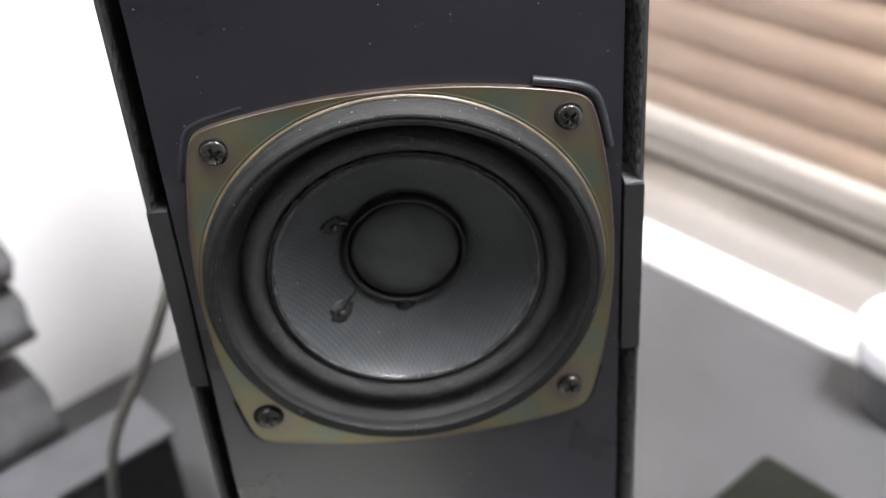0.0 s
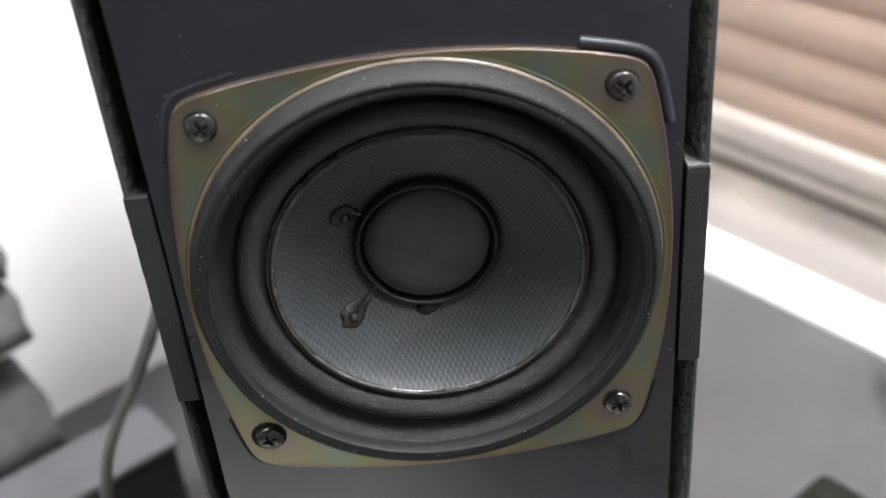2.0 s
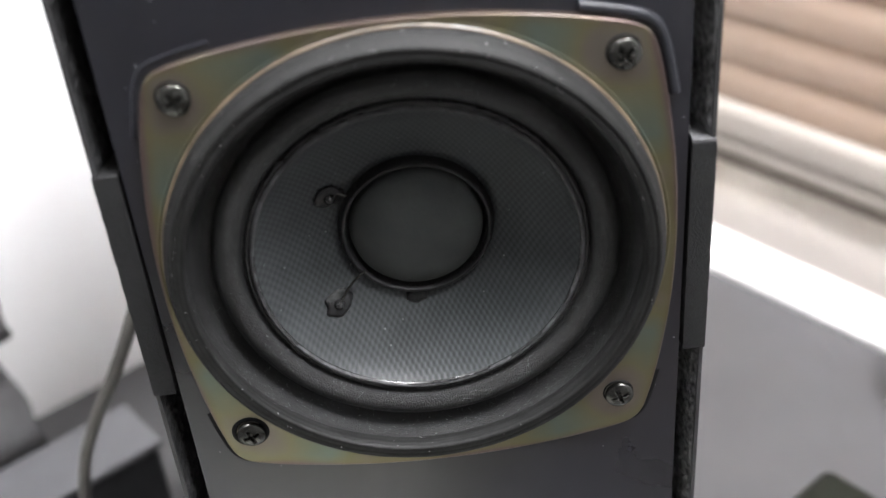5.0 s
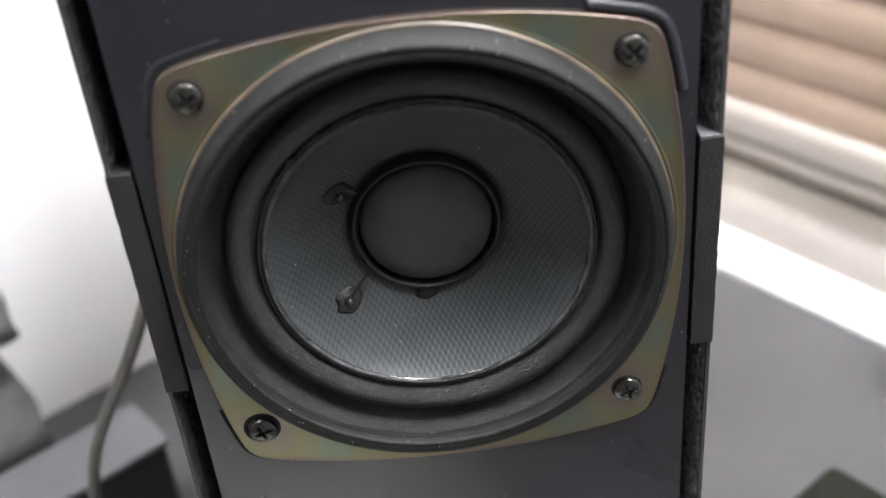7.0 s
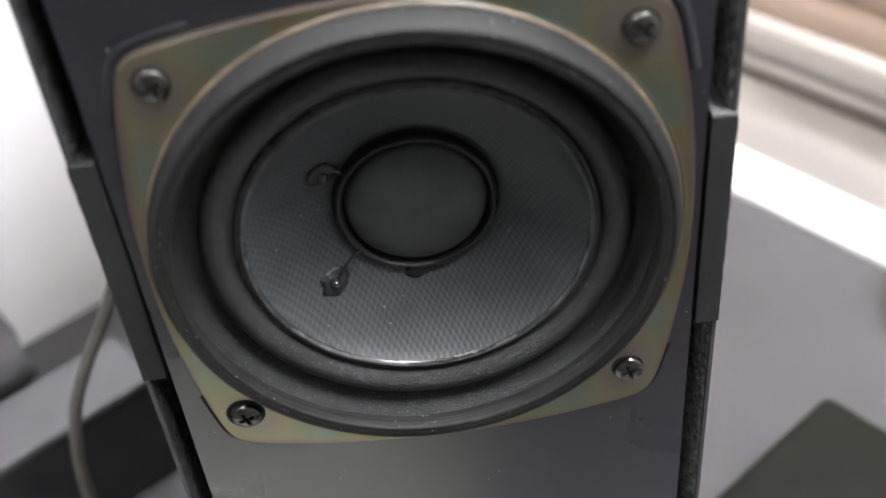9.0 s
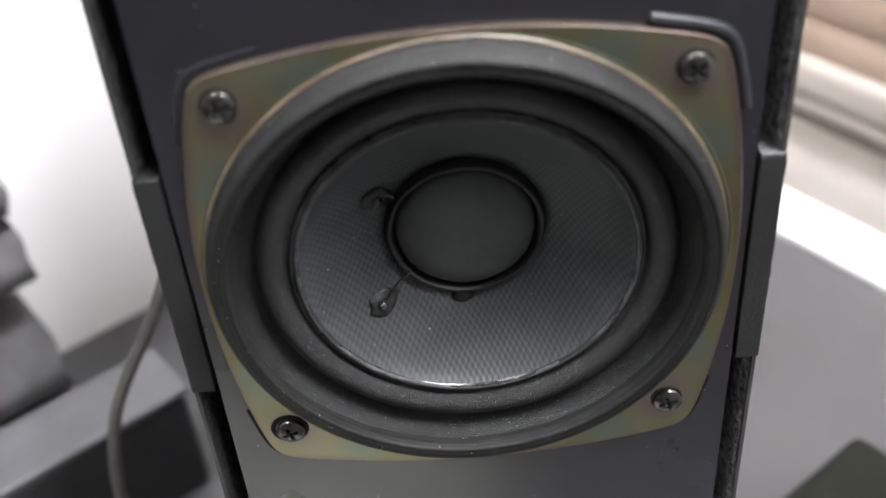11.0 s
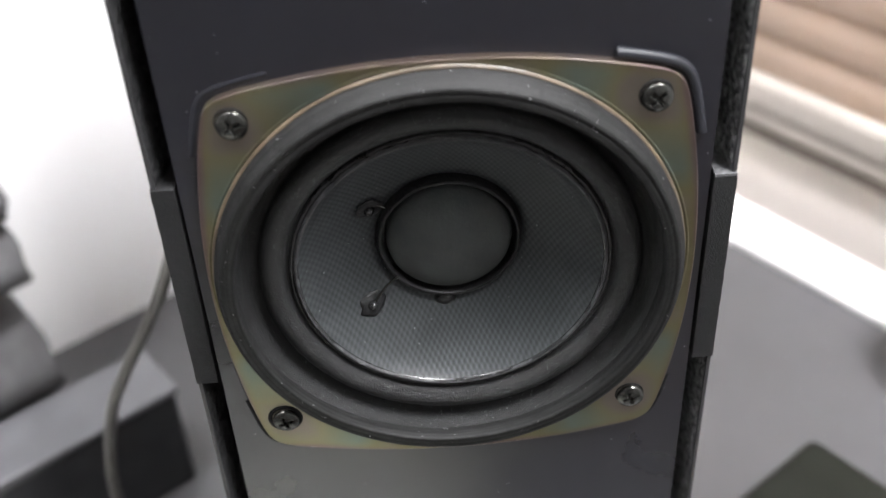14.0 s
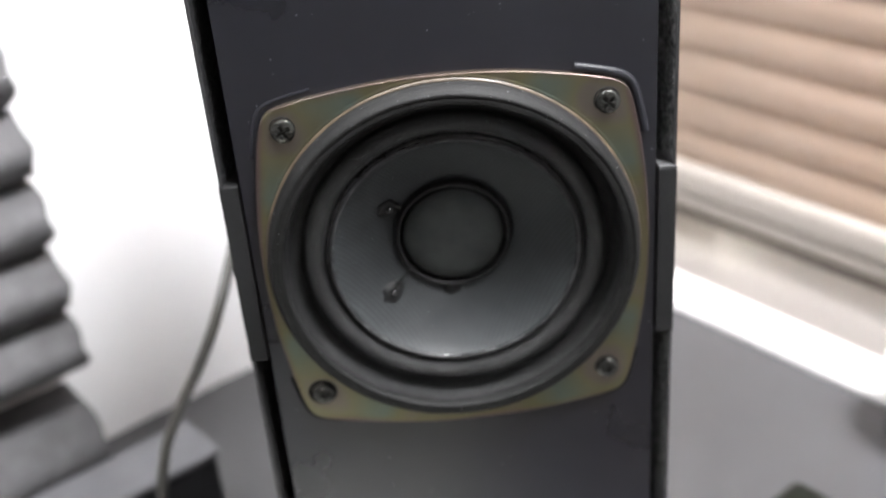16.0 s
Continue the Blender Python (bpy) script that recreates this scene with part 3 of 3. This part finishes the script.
# Thin ridge, mottled paler than the surround.
part("edge_bead", lathe([(0.0374, -0.0006), (0.0371, -0.0011), (0.0368, -0.00135), (0.0365, -0.0012), (0.0363, -0.0006)], 192, wobble=0.0001), PALEBEAD, woofer, "thin pale-mottled ridge where cone meets surround", True)
part("cone", lathe(cone_profile, 160), CONE, woofer, "dark grey woven cone", True)
part("cap_rim", lathe([(0.0184, 0.0140), (0.0179, 0.0130), (0.0176, 0.0117), (0.0171, 0.0113), (0.0167, 0.0118), (0.0164, 0.0132), (0.0158, 0.0152), (0.0150, 0.0158)], 128, (0.0002, 0.0, ZW - 0.0006), wobble=0.00012), PADGLUE, woofer, "dull black glued rim", True)
cap = [(0.0160, 0.0158), (0.0158, 0.0146), (0.0155, 0.0134)] + [(0.0155 * math.cos(u), 0.0134 - 0.0048 * math.sin(u)) for u in [math.pi / 2 * i / 10 for i in range(1, 10)]] + [(0.0, 0.0086)]
part("dust_cap", lathe(cap, 96, (0.0002, 0.0, ZW - 0.0006)), CAP, woofer, "domed matt black dust cap", True)
bm = bmesh.new()
bmesh.ops.create_icosphere(bm, subdivisions=3, radius=1.0)
for v in bm.verts:
    w = 1 + 0.18 * noise.noise(v.co * 2.3)
    v.co = Vector((v.co.x * 0.0027 * w - 0.0016, v.co.y * 0.0012 * w + 0.0128, v.co.z * 0.0022 * w + ZW - 0.0200))
part("glue_blob", bm, PADGLUE, woofer, "black glue blob", True)


def terminal(x, z, y, tilt):
    """Glue pad, pin and lead of a voice-coil terminal on the cone."""
    bm = bmesh.new()
    bmesh.ops.create_icosphere(bm, subdivisions=3, radius=1.0)
    slope = -0.66
    for v in bm.verts:
        w = 1 + 0.28 * noise.noise(v.co * 1.9 + Vector((x * 900, 0, z * 500)))
        px, pz = v.co.x * 0.0033 * w, v.co.z * 0.0029 * w
        radial = (px * x + pz * z) / math.hypot(x, z)
        v.co = Vector((x + px, y - 0.0003 + v.co.y * 0.0007 + slope * radial, ZW + z + pz))
    pad = part("terminal", bm, PADGLUE, woofer, "black glue pad with a lead", True)
    bm = bmesh.new()
    bmesh.ops.create_icosphere(bm, subdivisions=3, radius=1.0)
    for v in bm.verts:
        v.co = Vector((x + v.co.x * 0.0014, y - 0.0007 + v.co.y * 0.0017, ZW + z + v.co.z * 0.0013))
    part("pin", bm, SHINY, pad, "", True)
    bm = bmesh.new()
    r = math.hypot(x, z)
    ex, ez = x * 0.0178 / r + 0.0006, z * 0.0178 / r + tilt
    tube(bm, [(x, y - 0.0009, ZW + z), ((x + ex) / 2, y + 0.0004, ZW + (z + ez) / 2 + 0.0008), (ex, y + 0.0008, ZW + ez)], 0.0003, 8)
    part("lead", bm, STEEL, pad, "thin lead wire", True)


terminal(-0.0188, 0.0110, 0.0112, 0.0012)
terminal(-0.0200, -0.0168, 0.0089, 0.0022)


def screw(x, z, turn, hole):
    """Pan head with a cross recess."""
    bm = bmesh.new()
    R, rings, n = 0.0034, 22, 72
    grid = []
    for k in range(rings + 1):
        r = R * k / rings
        row = []
        for i in range(n if k else 1):
            a = 2 * math.pi * i / n
            px, pz = r * math.cos(a), r * math.sin(a)
            h = 0.0021 * math.sqrt(max(0.0, 1 - (r / R) ** 2 * 0.72)) - 0.0002
            c, s = math.cos(turn), math.sin(turn)
            u, w = px * c + pz * s, -px * s + pz * c
            slot = max(1 - (abs(u) / 0.00050) ** 4, 0) * (abs(w) < 0.0021) + max(1 - (abs(w) / 0.00050) ** 4, 0) * (abs(u) < 0.0021)
            slot = min(1.0, slot)
            h -= slot * 0.0015 * (1 - min(r / 0.0024, 1.0) * 0.5)
            row.append(bm.verts.new((x + px, -0.0021 - h, ZW + z + pz)))
        grid.append(row)
    for k in range(rings):
        a, b = grid[k], grid[k + 1]
        for i in range(n):
            j = (i + 1) % n
            if len(a) == 1:
                bm.faces.new((a[0], b[i], b[j]))
            else:
                bm.faces.new((a[i], a[j], b[j], b[i]))
    last = grid[-1]
    low = [bm.verts.new((v.co.x, -0.0012, v.co.z)) for v in last]
    for i in range(n):
        j = (i + 1) % n
        bm.faces.new((last[i], last[j], low[j], low[i]))
    head = part("screw", bm, STEEL, woofer, "blackened cross-head screw", True)
    # Dark ring painted as the shade between head and hole.
    ring = lathe([(0.0033, -0.0020), (0.0035, -0.0023), (hole - 0.0002, -0.00225), (hole, -0.0019)], 48, (x - 0.0002, 0.0, ZW + z + 0.0004))
    part("hole_shade_ring", ring, GAPSHADE, head, "dark ring painted for the shaded gap round the screw", True)


for x, z, turn, hole in ((-0.045, 0.0447, 0.5, 0.0037), (0.0455, 0.0447, 0.75, 0.0038), (0.045, -0.045, 0.3, 0.0038), (-0.045, -0.045, 0.35, 0.0046)):
    screw(x, z, turn, hole)


def corner_bead(sx, sz, lift, gap, a0, a1, radius):
    """Rod along a mounting plate corner: raised moulding above, dark shade strip below."""
    bm = bmesh.new()
    base = math.atan2(sz, sx)
    pts = []
    for i in range(15):
        a = base + a0 + (a1 - a0) * i / 14
        r = plate_radius(a) + gap
        pts.append((r * math.cos(a), -lift, ZW + r * math.sin(a)))
    return tube(bm, pts, radius, 12)


part("corner_bead", corner_bead(1, 1, 0.0004, 0.0017, -0.24, 0.20, 0.0013), BEAD, speaker, "raised black moulding", True)
part("corner_bead", corner_bead(-1, 1, -0.0011, 0.0017, -0.20, 0.21, 0.0013), BEAD, speaker, "raised black moulding", True)
# Black rods painted where the recess beside the plate lies in shade.
part("recess_shade_strip", corner_bead(1, -1, -0.0007, 0.0011, -0.17, 0.15, 0.0011), GAPSHADE, speaker, "black strip painted for the shaded recess beside the plate", True)
part("recess_shade_strip", corner_bead(-1, -1, -0.0007, 0.0011, -0.16, 0.2, 0.0011), GAPSHADE, speaker, "black strip painted for the shaded recess beside the plate", True)

# ---- things on the desk and wall ----
def foam_panel(s1, z0, z1, count, label):
    """Wedge foam: a slab on the wall and rounded ridges along it; the cut end shows their scalloped outline."""
    s0 = s1 - 0.6
    panel = thing("acoustic_foam", at((s0 + s1) / 2, WALL, z0), label, "acoustic foam", "foam panels on the wall")
    part("foam_base", room_box((s0, WALL - 0.032, z0), (s1, WALL - 0.001, z1), 0.001), FOAM, panel)
    pitch = (z1 - z0) / count
    for w in range(count):
        bm = bmesh.new()
        prof = []
        for i in range(13):
            u = i / 12
            prof.append((WALL - 0.0322 - 0.019 * math.sin(math.pi * u) ** 0.7, z1 - pitch * (w + 0.02 + 0.96 * u)))
        ends = [[bm.verts.new(at(s + 0.0012 * math.sin(w * 3.1 + i), m, z)) for i, (m, z) in enumerate(prof)] for s in (s0, s1)]
        for i in range(13):
            k = (i + 1) % 13
            bm.faces.new((ends[0][i], ends[0][k], ends[1][k], ends[1][i]))
        bm.faces.new(ends[0])
        bm.faces.new(ends[1])
        part("wedge", bm, FOAM, panel)


foam_panel(-0.022, ZW - 0.185, ZW + 0.245, 11, "grey wedge acoustic foam panel fixed to the white wall")
foam_panel(-0.024, DESK + 0.003, ZW - 0.209, 1, "low grey wedge acoustic foam panel behind the black box")

unit = thing("desktop_box", at(-0.25, 0.225, DESK), "long black box along the wall, its top greyed as lit", "box")
part("body", room_box((-0.62, 0.212, DESK), (0.002, 0.246, ZW - 0.2022), 0.003), BLACKBOX, unit)
part("lid", room_box((-0.62, 0.2115, ZW - 0.2020), (0.004, 0.2475, ZW - 0.198), 0.0018), TONEGREY, unit, "lid greyed for the light on its top")

bm = bmesh.new()
pts = [(-0.02, 0.203, ZW + 0.02), (-0.05, 0.225, ZW + 0.01), (-0.078, 0.20, ZW - 0.015), (-0.086, 0.14, ZW - 0.048), (-0.095, 0.10, ZW - 0.072), (-0.107, 0.10, ZW - 0.097), (-0.120, 0.10, ZW - 0.12), (-0.130, 0.10, ZW - 0.142),
       (-0.137, 0.10, ZW - 0.173), (-0.140, 0.098, ZW - 0.215), (-0.150, 0.09, DESK + 0.006), (-0.20, 0.06, DESK + 0.003), (-0.26, 0.03, DESK + 0.003)]
tube(bm, pts, 0.0023, 16)
tagged(finish("speaker_cable", bm, CABLE, True), "greyish clear-jacketed speaker cable hanging behind the loudspeaker", "cable")

# jar by the window
jc = Vector((0.2680, 0.1950, DESK + 0.0032))


def turned(profile, steps=64):
    bm = lathe([(r, z) for r, z in profile], steps, (0, 0, 0))
    for v in bm.verts:
        v.co = Vector((jc.x + v.co.x, jc.y + v.co.z, jc.z + v.co.y))
    return bm


jar = thing("tub", jc, "round plastic tub with white rim and magenta lid on desk", "tub")
part("body", turned([(0.0, 0.0), (0.026, 0.0), (0.027, 0.002), (0.0285, 0.030), (0.0285, 0.032)]), TONEGREY, jar, "base darkened to grey for shade under the rim", True)
part("rim", turned([(0.0285, 0.032), (0.031, 0.033), (0.0318, 0.036), (0.0318, 0.050), (0.0308, 0.052), (0.0285, 0.0515), (0.028, 0.046)]), WHITEPL, jar, "white rim", True)
part("lid", turned([(0.0282, 0.0462), (0.027, 0.047), (0.015, 0.049), (0.0, 0.0495)]), MAGENTA, jar, "magenta printed lid", True)

# dark case on the desk
case = thing("plastic_case", at(0.16, -0.05, DESK), "dark olive-black plastic case on the desk", "case")
part("body", room_box((0.105, -0.130, DESK), (0.212, 0.008, DESK + 0.026), 0.005), DARKGREEN, case, "", True)
part("lid", room_box((0.1045, -0.1305, DESK + 0.0263), (0.2125, 0.0085, DESK + 0.040), 0.005), DARKGREEN, case, "", True)

# unseen sheet, added as a bright reflector that the glossy front board mirrors
def reflector_mesh():
    bm = bmesh.new()
    nx, ny = 12, 14
    grid = [[bm.verts.new((-0.255 + 0.270 * i / nx, -0.225 + 0.175 * j / ny, DESK + 0.0006 + 0.0012 * (0.5 + 0.5 * math.sin(i * 0.9 + j * 0.4)))) for j in range(ny + 1)] for i in range(nx + 1)]
    for i in range(nx):
        for j in range(ny):
            bm.faces.new((grid[i][j], grid[i + 1][j], grid[i + 1][j + 1], grid[i][j + 1]))
    bmesh.ops.solidify(bm, geom=bm.faces[:], thickness=0.0003)
    return bm


tagged(finish("reflector_sheet", reflector_mesh(), REFLECTOR, True), "unseen off-white sheet on the desk, added as a reflector", "paper")
